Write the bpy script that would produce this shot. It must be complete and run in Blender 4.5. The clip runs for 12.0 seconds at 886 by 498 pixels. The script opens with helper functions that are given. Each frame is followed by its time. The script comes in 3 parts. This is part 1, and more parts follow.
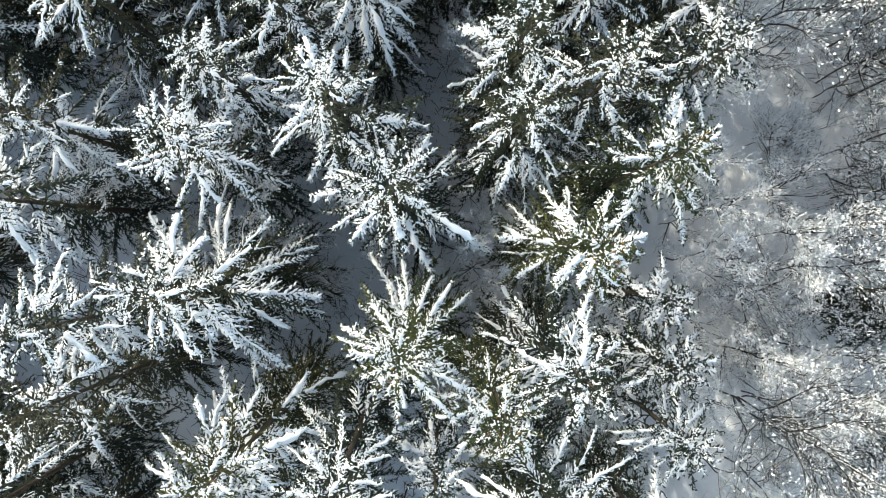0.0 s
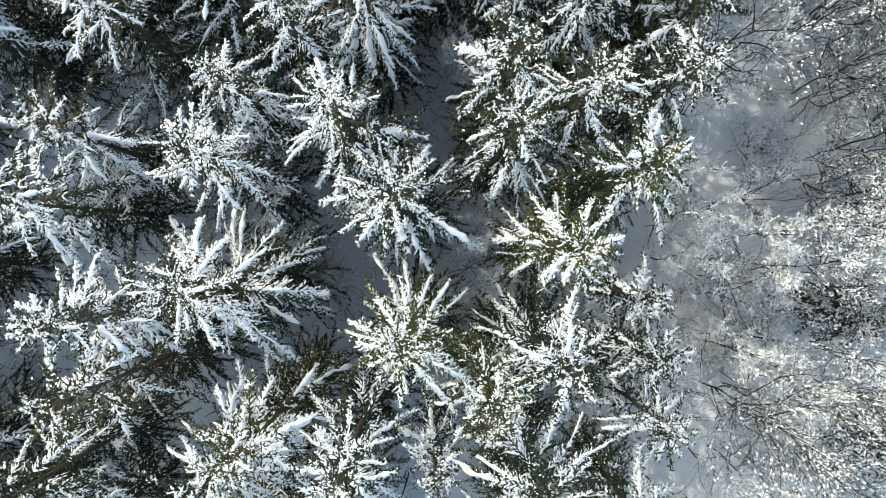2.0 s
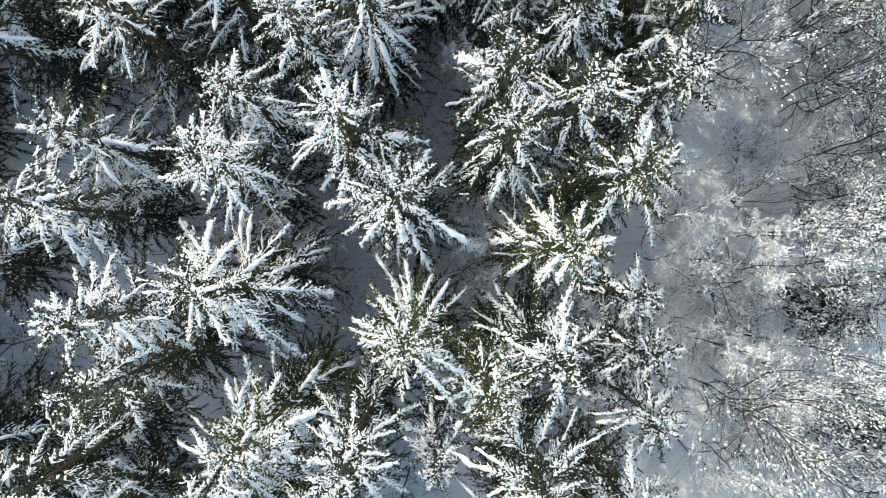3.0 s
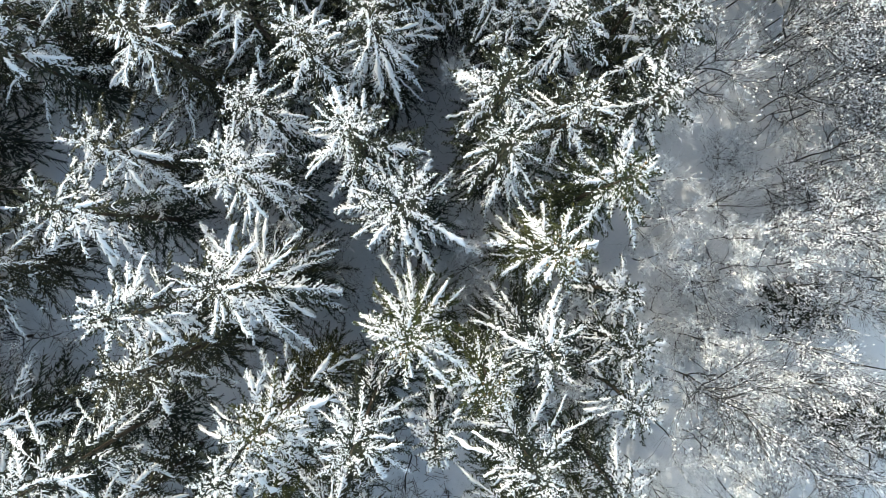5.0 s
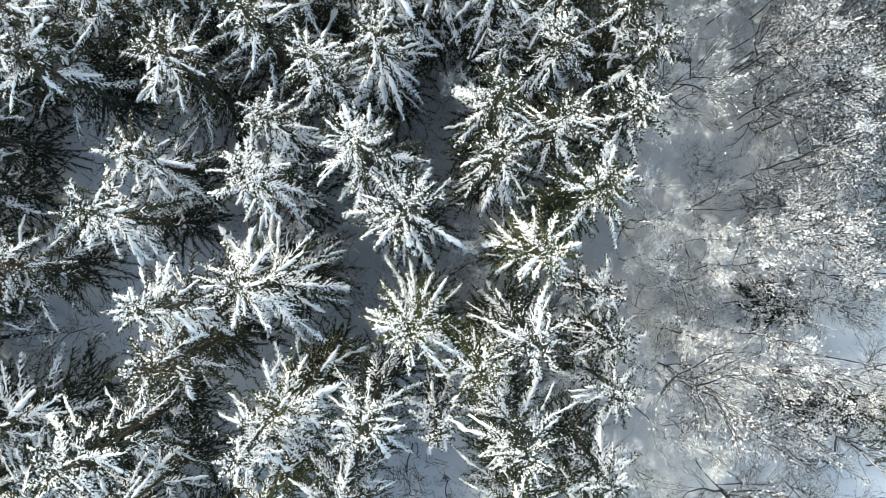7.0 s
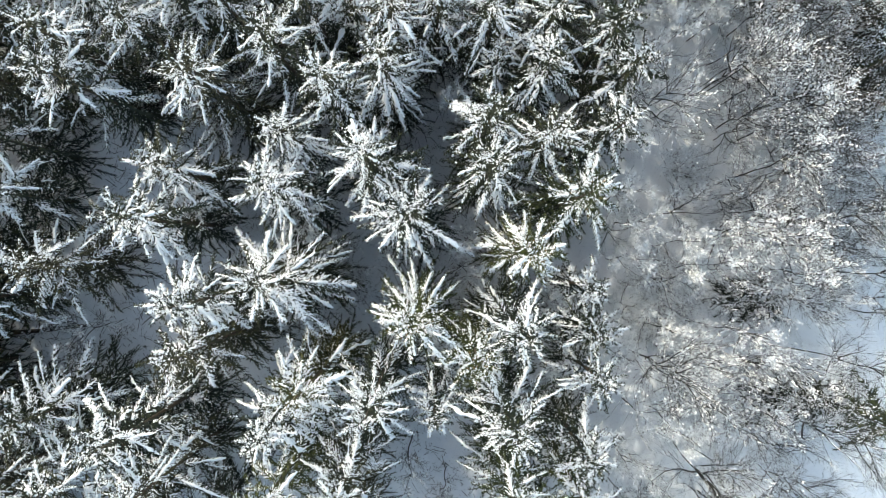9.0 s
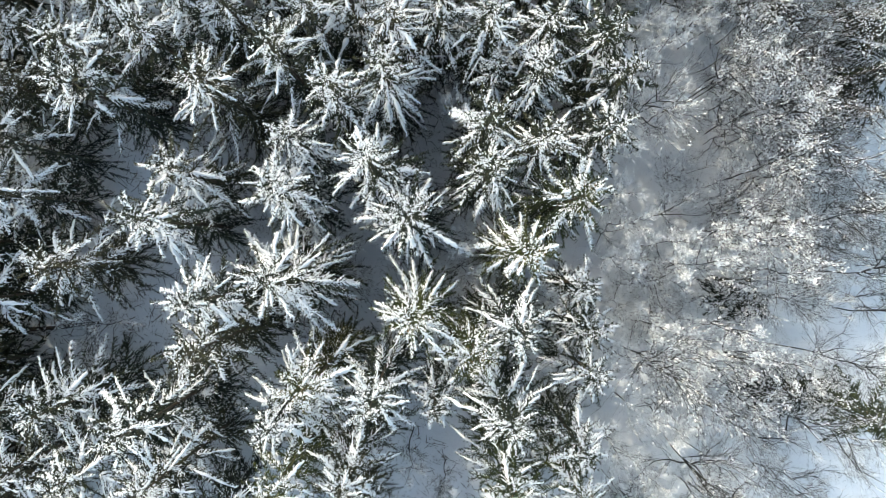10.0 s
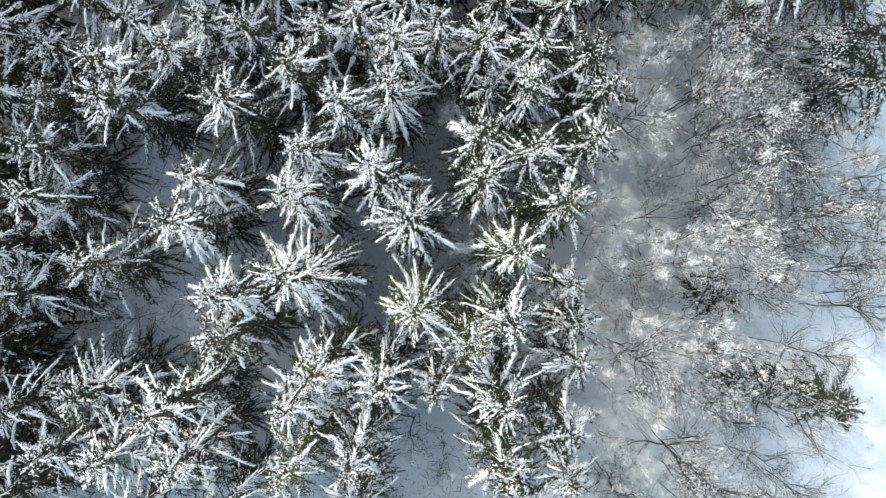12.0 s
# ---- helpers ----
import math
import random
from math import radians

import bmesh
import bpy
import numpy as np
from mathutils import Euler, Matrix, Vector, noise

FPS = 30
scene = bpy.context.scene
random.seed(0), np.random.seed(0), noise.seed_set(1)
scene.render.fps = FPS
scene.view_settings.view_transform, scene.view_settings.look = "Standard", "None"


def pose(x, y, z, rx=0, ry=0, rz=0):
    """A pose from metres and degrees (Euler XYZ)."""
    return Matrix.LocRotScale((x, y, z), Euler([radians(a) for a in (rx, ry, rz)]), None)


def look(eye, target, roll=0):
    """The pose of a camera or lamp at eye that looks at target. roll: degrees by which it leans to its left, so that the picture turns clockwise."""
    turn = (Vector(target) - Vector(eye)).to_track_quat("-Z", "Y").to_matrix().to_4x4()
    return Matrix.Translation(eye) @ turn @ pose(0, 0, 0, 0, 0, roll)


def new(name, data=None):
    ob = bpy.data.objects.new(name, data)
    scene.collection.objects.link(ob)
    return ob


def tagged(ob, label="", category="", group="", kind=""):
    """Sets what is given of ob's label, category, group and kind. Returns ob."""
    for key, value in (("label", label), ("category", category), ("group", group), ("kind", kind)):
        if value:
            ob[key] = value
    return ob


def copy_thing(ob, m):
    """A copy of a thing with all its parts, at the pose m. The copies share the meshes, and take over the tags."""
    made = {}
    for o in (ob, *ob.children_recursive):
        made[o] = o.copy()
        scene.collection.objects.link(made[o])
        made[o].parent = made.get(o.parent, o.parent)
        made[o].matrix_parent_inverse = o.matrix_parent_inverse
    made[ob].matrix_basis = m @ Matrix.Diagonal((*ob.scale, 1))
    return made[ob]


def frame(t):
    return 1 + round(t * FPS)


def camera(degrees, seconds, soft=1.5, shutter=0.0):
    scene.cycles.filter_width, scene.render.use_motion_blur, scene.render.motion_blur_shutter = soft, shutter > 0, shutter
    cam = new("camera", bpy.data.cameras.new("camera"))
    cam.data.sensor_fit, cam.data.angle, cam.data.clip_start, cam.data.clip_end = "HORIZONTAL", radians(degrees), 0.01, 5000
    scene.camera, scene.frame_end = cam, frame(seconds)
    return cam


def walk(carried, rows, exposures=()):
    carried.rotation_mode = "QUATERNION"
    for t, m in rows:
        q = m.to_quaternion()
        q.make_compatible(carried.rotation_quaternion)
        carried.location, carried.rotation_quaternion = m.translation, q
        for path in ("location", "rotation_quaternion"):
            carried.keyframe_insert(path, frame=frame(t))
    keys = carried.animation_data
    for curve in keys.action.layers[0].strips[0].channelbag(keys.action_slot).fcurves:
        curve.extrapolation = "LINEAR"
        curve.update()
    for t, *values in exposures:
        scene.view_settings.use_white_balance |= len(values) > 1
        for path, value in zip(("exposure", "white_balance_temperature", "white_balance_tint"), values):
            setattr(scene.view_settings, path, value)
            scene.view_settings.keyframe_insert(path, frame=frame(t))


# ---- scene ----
cam = camera(61.9, 12.0, soft=0.6)
METRES, EYE, TILT, LEAN, TURN = 20.0, 44.0, -90.0, 0.0, 0.0
ROWS = [
    (0.0, 0.0, 0.0, 0.0, 0.0, 0.0, -0.0),
    (0.5, 0.0005, -0.0298, 0.0004, -0.03, -0.0, 0.01),
    (1.0, 0.0013, -0.0606, 0.0008, -0.03, -0.0, 0.03),
    (1.5, 0.0015, -0.093, 0.001, -0.04, 0.01, 0.04),
    (2.0, 0.0019, -0.1243, 0.0008, -0.04, 0.04, 0.05),
    (2.5, 0.0018, -0.1551, 0.0011, -0.04, 0.06, 0.06),
    (3.0, 0.002, -0.1871, 0.0021, -0.04, 0.06, 0.07),
    (5.0, 0.0023, -0.3327, 0.0083, -0.02, -0.02, 0.05),
    (5.5, 0.0026, -0.3724, 0.009, -0.04, -0.01, 0.06),
    (6.0, 0.0031, -0.4127, 0.009, -0.04, -0.02, 0.07),
    (6.5, 0.0036, -0.454, 0.0096, -0.04, -0.03, 0.08),
    (7.0, 0.004, -0.4976, 0.0105, -0.05, -0.03, 0.07),
    (9.0, 0.0059, -0.6798, 0.0121, -0.1, -0.02, 0.06),
    (9.5, 0.0062, -0.729, 0.013, -0.11, -0.03, 0.06),
    (10.0, 0.0066, -0.7797, 0.0138, -0.1, -0.04, 0.05),
    (10.5, 0.0067, -0.8319, 0.0144, -0.11, -0.05, 0.05),
    (11.0, 0.007, -0.8852, 0.0151, -0.11, -0.06, 0.05),
    (11.5, 0.0079, -0.942, 0.0157, -0.12, -0.07, 0.05),
    (12.0, 0.0085, -0.9997, 0.0166, -0.13, -0.08, 0.05),
]
walk(cam, [(t, pose(0, 0, EYE, TILT, LEAN, TURN) @ pose(METRES * x, METRES * y, METRES * z, 90 + pitch, roll, yaw)) for t, x, y, z, yaw, pitch, roll in ROWS],
     exposures=[(0, 1.6, 8000, 1), (12, 1.6, 8000, 1)])

# ---- light: low winter sun from the upper left, clear sky ----
SUN_EL, SUN_AZ = radians(32), radians(-47)      # azimuth clockwise from +y
TO_SUN = Vector((math.cos(SUN_EL) * math.sin(SUN_AZ), math.cos(SUN_EL) * math.cos(SUN_AZ), math.sin(SUN_EL)))
world = bpy.data.worlds.new("sky")
scene.world = world
world.use_nodes = True
wt = world.node_tree
sky = wt.nodes.new("ShaderNodeTexSky")
sky.sky_type, sky.sun_disc = "NISHITA", False
sky.dust_density, sky.ozone_density = 1.5, 0.8
sky.sun_elevation, sky.sun_rotation = SUN_EL, SUN_AZ
wt.links.new(sky.outputs[0], wt.nodes["Background"].inputs[0])
wt.nodes["Background"].inputs[1].default_value = 0.15
sun_data = bpy.data.lights.new("sun", "SUN")
sun_data.energy, sun_data.angle, sun_data.color = 0.98, radians(1.0), (1.0, 0.985, 0.972)
sun = new("sun", sun_data)
sun.matrix_world = look(TO_SUN * 200, (0, 0, 0))


# ---- materials ----
def material(name, rough=0.6):
    m = bpy.data.materials.new(name)
    m.use_nodes = True
    nt = m.node_tree
    bsdf = nt.nodes["Principled BSDF"]
    bsdf.inputs["Roughness"].default_value = rough
    bsdf.inputs["Specular IOR Level"].default_value = 0.25
    return m, nt, bsdf


def noise_node(nt, scale, detail=4.0):
    coord = nt.nodes.new("ShaderNodeTexCoord")
    n = nt.nodes.new("ShaderNodeTexNoise")
    n.inputs["Scale"].default_value, n.inputs["Detail"].default_value = scale, detail
    nt.links.new(coord.outputs["Object"], n.inputs["Vector"])
    return n


def ramp(nt, source, stops):
    r = nt.nodes.new("ShaderNodeValToRGB")
    while len(r.color_ramp.elements) < len(stops):
        r.color_ramp.elements.new(0.5)
    for el, (p, c) in zip(r.color_ramp.elements, stops):
        el.position, el.color = p, (*c, 1)
    nt.links.new(source, r.inputs[0])
    return r.outputs[0]


def mix(nt, kind, factor, a, b):
    n = nt.nodes.new("ShaderNodeMix")
    n.data_type, n.blend_type = "RGBA", kind
    for socket, v in ((n.inputs[0], factor), (n.inputs[6], a), (n.inputs[7], b)):
        if isinstance(v, (int, float)):
            socket.default_value = v
        elif isinstance(v, tuple):
            socket.default_value = (*v, 1)
        else:
            nt.links.new(v, socket)
    return n.outputs[2]


def bump(nt, bsdf, layers):
    prev = None
    for source, strength, dist in layers:
        b = nt.nodes.new("ShaderNodeBump")
        b.inputs["Strength"].default_value, b.inputs["Distance"].default_value = strength, dist
        nt.links.new(source, b.inputs["Height"])
        if prev:
            nt.links.new(prev, b.inputs["Normal"])
        prev = b.outputs[0]
    nt.links.new(prev, bsdf.inputs["Normal"])


def snow_material(name, ground=False):
    m, nt, b = material(name, 0.7)
    fine = noise_node(nt, 9.0 if not ground else 5.0)
    broad = noise_node(nt, 0.9 if not ground else 0.25)
    c1 = ramp(nt, broad.outputs[0], [(0.3, (0.84, 0.86, 0.89)), (0.7, (0.91, 0.91, 0.92))])
    c = mix(nt, "MULTIPLY", 0.5, c1, ramp(nt, fine.outputs[0], [(0.3, (0.92, 0.93, 0.95)), (0.6, (1, 1, 1))]))
    nt.links.new(c, b.inputs["Base Color"])
    if ground:
        speck = noise_node(nt, 26.0, 5.0)
        place = noise_node(nt, 0.7, 3.0)
        litter = ramp(nt, mix(nt, "MULTIPLY", 1.0, speck.outputs[0], place.outputs[0]), [(0.34, (1, 1, 1)), (0.44, (0.45, 0.42, 0.38))])
        nt.links.new(mix(nt, "MULTIPLY", 0.8, c, litter), b.inputs["Base Color"])
        crust = noise_node(nt, 1.3, 6.0)
        bump(nt, b, [(crust.outputs[0], 0.5, 0.12), (fine.outputs[0], 0.4, 0.03)])
    else:
        bump(nt, b, [(fine.outputs[0], 0.5, 0.04)])
    return m


SNOW = snow_material("fresh_snow")
GROUND_SNOW = snow_material("ground_snow", True)


def needle_material(name, gain=(1.0, 1.0, 1.0)):
    m, nt, b = material(name, 0.55)
    info = nt.nodes.new("ShaderNodeObjectInfo")
    tone = ramp(nt, info.outputs["Random"], [(0.0, (0.016, 0.022, 0.016)), (0.5, (0.024, 0.030, 0.018)), (1.0, (0.031, 0.031, 0.018))])
    geo = nt.nodes.new("ShaderNodeNewGeometry")
    isle = ramp(nt, geo.outputs["Random Per Island"], [(0.0, (0.55, 0.55, 0.5)), (0.75, (1.0, 1.0, 0.95)), (1.0, (2.3, 2.05, 1.1))])
    c = mix(nt, "MULTIPLY", 1.0, mix(nt, "MULTIPLY", 1.0, tone, isle), gain)
    nt.links.new(c, b.inputs["Base Color"])
    return m


NEEDLES = needle_material("spruce_needles")
OLIVE_NEEDLES = needle_material("olive_spruce_needles", (1.7, 1.65, 1.0))


def bark_material(name, dark, light):
    m, nt, b = material(name, 0.85)
    n = noise_node(nt, 14.0, 6.0)
    nt.links.new(ramp(nt, n.outputs[0], [(0.3, dark), (0.7, light)]), b.inputs["Base Color"])
    bump(nt, b, [(n.outputs[0], 0.6, 0.03)])
    return m


BARK = bark_material("spruce_bark", (0.035, 0.026, 0.020), (0.10, 0.075, 0.055))
CONE = bark_material("spruce_cone", (0.10, 0.055, 0.022), (0.26, 0.15, 0.06))
HOAR_TWIG = bark_material("hoar_frosted_twig", (0.42, 0.44, 0.46), (0.74, 0.76, 0.78))
GREY_BARK = bark_material("alder_bark", (0.014, 0.013, 0.012), (0.045, 0.042, 0.040))
ALDER_TWIG = bark_material("alder_twig", (0.03, 0.03, 0.031), (0.17, 0.17, 0.175))
BROWN_TWIG = bark_material("birch_twig", (0.05, 0.043, 0.040), (0.16, 0.138, 0.125))


# ---- mesh helpers ----
def mesh_of(name, verts, faces, mat, smooth=False):
    """faces: an (n, 3) or (n, 4) array, or a list of such arrays."""
    me = bpy.data.meshes.new(name)
    groups = faces if isinstance(faces, list) else [faces]
    groups = [g for g in groups if len(g)]
    flat = np.concatenate([g.ravel() for g in groups]).astype(np.int32)
    sizes = np.concatenate([np.full(len(g), g.shape[1]) for g in groups])
    starts = np.concatenate([[0], np.cumsum(sizes)[:-1]]).astype(np.int32)
    me.vertices.add(len(verts))
    me.vertices.foreach_set("co", np.asarray(verts, np.float32).ravel())
    me.loops.add(len(flat))
    me.loops.foreach_set("vertex_index", flat)
    me.polygons.add(len(sizes))
    me.polygons.foreach_set("loop_start", starts)
    me.polygons.foreach_set("use_smooth", np.full(len(sizes), smooth))
    me.update(calc_edges=True)
    me.validate()
    me.materials.append(mat)
    return me


def part(name, me, parent, label=""):
    ob = new(name, me)
    ob.parent = parent
    return tagged(ob, label)


class Soup:
    """Gathers tubes and blades as arrays, to make one mesh."""

    def __init__(self):
        self.v, self.f, self.n = [], [], 0

    def tubes(self, paths, radii, sides, flat=1.0, rng=None, jitter=0.0):
        """paths (n, k, 3), radii (n, k): closed-looking tubes with tapering ends."""
        n, k, _ = paths.shape
        if n == 0:
            return
        tang = np.gradient(paths, axis=1)
        tang /= np.linalg.norm(tang, axis=2, keepdims=True) + 1e-9
        ref = np.where(np.abs(tang[..., 2:3]) > 0.9, np.array([1.0, 0, 0]), np.array([0, 0, 1.0]))
        side = np.cross(tang, ref)
        side /= np.linalg.norm(side, axis=2, keepdims=True) + 1e-9
        up = np.cross(side, tang)
        a = np.arange(sides) * 2 * math.pi / sides + 0.6
        r = radii[..., None]
        if jitter:
            r = r * (1 + jitter * rng.standard_normal((n, k, sides)))
        else:
            r = np.repeat(r, sides, axis=2)
        ring = paths[:, :, None, :] + side[:, :, None, :] * (r * np.cos(a))[..., None] + up[:, :, None, :] * (r * np.sin(a) * flat)[..., None]
        base = self.n + (np.arange(n) * k * sides)[:, None, None]
        i = (np.arange(k - 1) * sides)[None, :, None]
        j = np.arange(sides)[None, None, :]
        j2 = (np.arange(sides) + 1)[None, None, :] % sides
        q = np.stack([base + i + j, base + i + j2, base + i + sides + j2, base + i + sides + j], axis=-1)
        self.v.append(ring.reshape(-1, 3))
        self.f.append(q.reshape(-1, 4))
        self.n += n * k * sides

    def blades(self, tri):
        """tri (n, 3, 3)"""
        n = len(tri)
        self.v.append(tri.reshape(-1, 3))
        self.f.append((self.n + np.arange(n * 3)).reshape(-1, 3))
        self.n += n * 3

    def fans(self, ring, top):
        """ring (n, k, 3) round a top (n, 3): a small dome once it is shaded smooth."""
        n, k, _ = ring.shape
        i = self.n + np.arange(n)[:, None] * (k + 1)
        self.v.append(np.concatenate([ring, top[:, None]], 1).reshape(-1, 3))
        for j in range(k):
            self.f.append(np.concatenate([i + j, i + (j + 1) % k, i + k], 1))
        self.n += n * (k + 1)

    def lumps(self, c, size, rng, along=None, sides=5):
        """Rounded heaps of snow of uneven outline at c (n, 3), drawn out along a direction if one is given."""
        n = len(c)
        if n == 0:
            return
        a = rng.uniform(0, 6.283, (n, 1)) + np.arange(sides)[None] * 6.283 / sides
        rad = size * rng.uniform(0.75, 1.2, (n, sides))
        ring = c[:, None] + np.stack([np.cos(a) * rad, np.sin(a) * rad, rng.uniform(-0.35, 0.0, a.shape) * size], -1)
        if along is not None:
            reach = ((ring - c[:, None]) * along[:, None]).sum(-1, keepdims=True)
            ring = ring + along[:, None] * reach * rng.uniform(0.1, 0.9, (n, 1, 1))
        self.fans(ring, c + np.array([0, 0, 0.75]) * size + rng.normal(0, 0.12, (n, 3)) * size)

    def flakes(self, c, way, length, width, rng):
        """Slim pads of snow at c (n, 3) that lie along way: four base points and a ridge top."""
        n = len(c)
        if n == 0:
            return
        side = unit(np.cross(way, np.array([0, 0, 1.0])) + rng.normal(0, 0.05, way.shape))
        off = rng.uniform(-0.35, 0.35, (n, 1))
        ring = np.stack([c + way * length, c + way * length * off + side * width, c - way * length * rng.uniform(0.7, 1.0, (n, 1)), c - way * length * off - side * width], 1)
        self.fans(ring[:, ::-1], c + np.array([0, 0, 0.8]) * width + way * length * rng.uniform(-0.3, 0.3, (n, 1)))

    def mesh(self, name, mat, smooth=False):
        return mesh_of(name, np.concatenate(self.v), self.f, mat, smooth)


def unit(v):
    return v / (np.linalg.norm(v, axis=-1, keepdims=True) + 1e-9)


def ground_z(x, y):
    """A shallow wooded hollow that rises to a flat field on its east side."""
    return -0.5 + 6.6 * (1 - np.exp(-((np.asarray(x, float) + 2) / 13.5) ** 2)) + 0.25 * np.sin(0.31 * np.asarray(x) + 1) * np.cos(0.27 * np.asarray(y))


# ---- ground: one sheet to the horizon ----
def build_ground():
    s = np.sort(np.concatenate([np.arange(-60, 60.01, 1.0), np.array([70, 90, 120, 180, 300, 600, 1200, 3000]), -np.array([70, 90, 120, 180, 300, 600, 1200, 3000])]))
    n = len(s)
    gx, gy = np.meshgrid(s, s, indexing="xy")
    gz = ground_z(gx, gy)
    near = (np.abs(gx) < 62) & (np.abs(gy) < 62)
    rough = np.array([noise.fractal(Vector((a * 0.5, b * 0.5, 0)), 0.8, 2.0, 4) if k else 0.0 for a, b, k in zip(gx.ravel(), gy.ravel(), near.ravel())]).reshape(gx.shape)
    gz = gz + rough * 0.12 * np.where(gx < 20, 1.0, 0.4)
    idx = np.arange(n * n).reshape(n, n)
    q = np.stack([idx[:-1, :-1], idx[:-1, 1:], idx[1:, 1:], idx[1:, :-1]], -1).reshape(-1, 4)
    me = mesh_of("ground", np.stack([gx, gy, gz], -1).reshape(-1, 3), q, GROUND_SNOW, True)
    tagged(new("ground", me), "snow-covered forest floor and open snowy field", "ground", kind="structure")


build_ground()


# ---- spruces ----
def spruce_meshes(seed, h, r, detail=1.0, snow=1.0, low=0.45, needles=None, bushy=1.0):
    """Trunk, crown and snow meshes of a spruce h metres tall with a crown of radius r."""
    rng = np.random.default_rng(seed)
    trunk, crown, load = Soup(), Soup(), Soup()
    # trunk
    k = 9
    t = np.linspace(0, 1, k)
    path = np.stack([0.10 * np.sin(3 * t + seed), 0.10 * np.cos(2.3 * t + seed) - 0.10 * math.cos(seed), t * h], -1)
    path[0, :2] = path[0, :2] * 0
    trunk.tubes(path[None], (0.02 + 0.0085 * h * (1 - t) ** 0.9)[None], 8)
    # whorls
    zs, z = [], h - 0.15
    while z > h * low:
        zs.append(z)
        z -= (0.27 + 1.0 * min(1.0, (h - z) / 5.0)) * rng.uniform(0.8, 1.25) * (1 if detail > 0.5 else 1.5)
    base_z, length, az = [], [], []
    for z in zs:
        u = (h - z) / h
        full = r * (0.9 * min(1.0, u / 0.27) ** 0.62 + 0.1 * min(1.0, u / 0.6))
        count = 5 if u < 0.06 else rng.integers(5, 7)
        a0 = rng.uniform(0, 6.28)
        for j in range(count):
            if u > 0.15 and rng.random() < 0.10:
                continue
            base_z.append(z + rng.uniform(-0.12, 0.12))
            length.append((full + 0.10) * rng.uniform(0.74, 1.1) * (1.2 if rng.random() < 0.2 else 1.0))
            az.append(a0 + (j + rng.uniform(-0.28, 0.28)) * 6.283 / count)
    base_z, length, az = map(np.array, (base_z, length, az))
    nb = len(az)
    u = (h - base_z) / h
    rise = np.interp(u, [0, 0.06, 0.2, 0.5, 1], [1.2, 0.62, 0.30, 0.02, -0.15]) + rng.uniform(-0.12, 0.12, nb)
    droop = np.interp(u, [0, 0.1, 0.4, 1], [0.15, 0.35, 0.6, 0.5]) * rng.uniform(0.7, 1.35, nb)
    bend = rng.uniform(-0.26, 0.26, nb)
    laden = np.where(rng.random(nb) < 0.22, rng.uniform(0.05, 0.25, nb), rng.uniform(0.75, 1.3, nb)) * snow * np.interp(u, [0, 0.25, 0.45, 0.6], [1.0, 1.08, 0.85, 0.6])

    cake = rng.uniform(0.65, 1.0, nb) + np.where(rng.random(nb) < 0.45, rng.uniform(0.3, 1.0, nb), 0.0)

    def spine(s):
        """s (nb, m) -> (nb, m, 3)"""
        a = az[:, None] + bend[:, None] * s
        d = length[:, None] * s
        return np.stack([np.cos(a) * d, np.sin(a) * d, base_z[:, None] + length[:, None] * (rise[:, None] * s - droop[:, None] * s * s)], -1)

    s6 = np.repeat(np.linspace(0, 1, 4)[None], nb, 0)
    sp = spine(s6)
    crown.tubes(sp, (0.006 + 0.012 * length[:, None] * (1 - s6)), 3)
    # snow along the boughs: rounded pads, broken by gaps, that leave the inner bough bare
    near = detail > 0.5
    bears = rng.random(nb) < np.clip(laden, 0, 1.1) * np.interp(u, [0, 0.1, 0.25], [0.6, 0.66, 0.78])
    m = 8 if near else 4
    for piece in range(2):
        keep = bears & (length > 0.55) & (rng.random(nb) < (0.95 if piece == 0 else 0.35))
        start = rng.uniform(0.22, 0.5, (nb, 1)) if piece == 0 else rng.uniform(0.12, 0.7, (nb, 1))
        stop = np.minimum(0.99, start + (rng.uniform(0.38, 0.78, (nb, 1)) if piece == 0 else rng.uniform(0.1, 0.3, (nb, 1))))
        s9 = start + (stop - start) * np.linspace(0, 1, m)[None]
        ps = spine(s9)
        thick = (0.028 + 0.060 * rng.random((nb, 1)) ** 1.6) * np.clip(length[:, None] / 1.8, 0.45, 1.25) * np.clip(laden, 0.45, 1.35)[:, None]
        wave = 0.75 + rng.normal(0, 0.36, (nb, m))
        rad = thick * np.clip(wave, 0.2, 1.5)
        rad[:, 0] *= 0.5
        rad[:, -1] *= 0.55
        drift = rng.normal(0, 0.028, (2, nb, m))
        ps = ps + np.stack([drift[0], drift[1], rad * 0.55 + 0.02], -1)
        load.tubes(ps[keep], rad[keep], 6 if near else 3, 0.7, rng, 0.24)
    # plumes: snow on the side sprays, close along both flanks of each laden bough
    nk = np.where(bears, np.maximum(3, length * (8.5 if near else 3) * min(1.0, detail * 1.3) * np.where(u > 0.42, 0.6, 1.0)), 1).astype(int)
    ik = np.repeat(np.arange(nb), nk)
    rank = np.arange(len(ik)) - np.concatenate([[0], np.cumsum(nk)[:-1]])[ik]
    sk = 0.14 + 0.86 * ((rank + rng.uniform(0.2, 0.8, len(ik))) / nk[ik]) ** 0.85
    gap = np.sin(sk * rng.uniform(5, 11, nb)[ik] + ik * 1.7) + rng.normal(0, 0.4, len(ik)) > -0.66
    ik, sk, rank = ik[gap], sk[gap], rank[gap]
    ak = az[ik] + bend[ik] * sk
    outward = unit(np.stack([np.cos(ak), np.sin(ak), rise[ik] - 2 * droop[ik] * sk], -1))
    sideways = np.stack([-np.sin(ak), np.cos(ak), 0 * ak], -1)
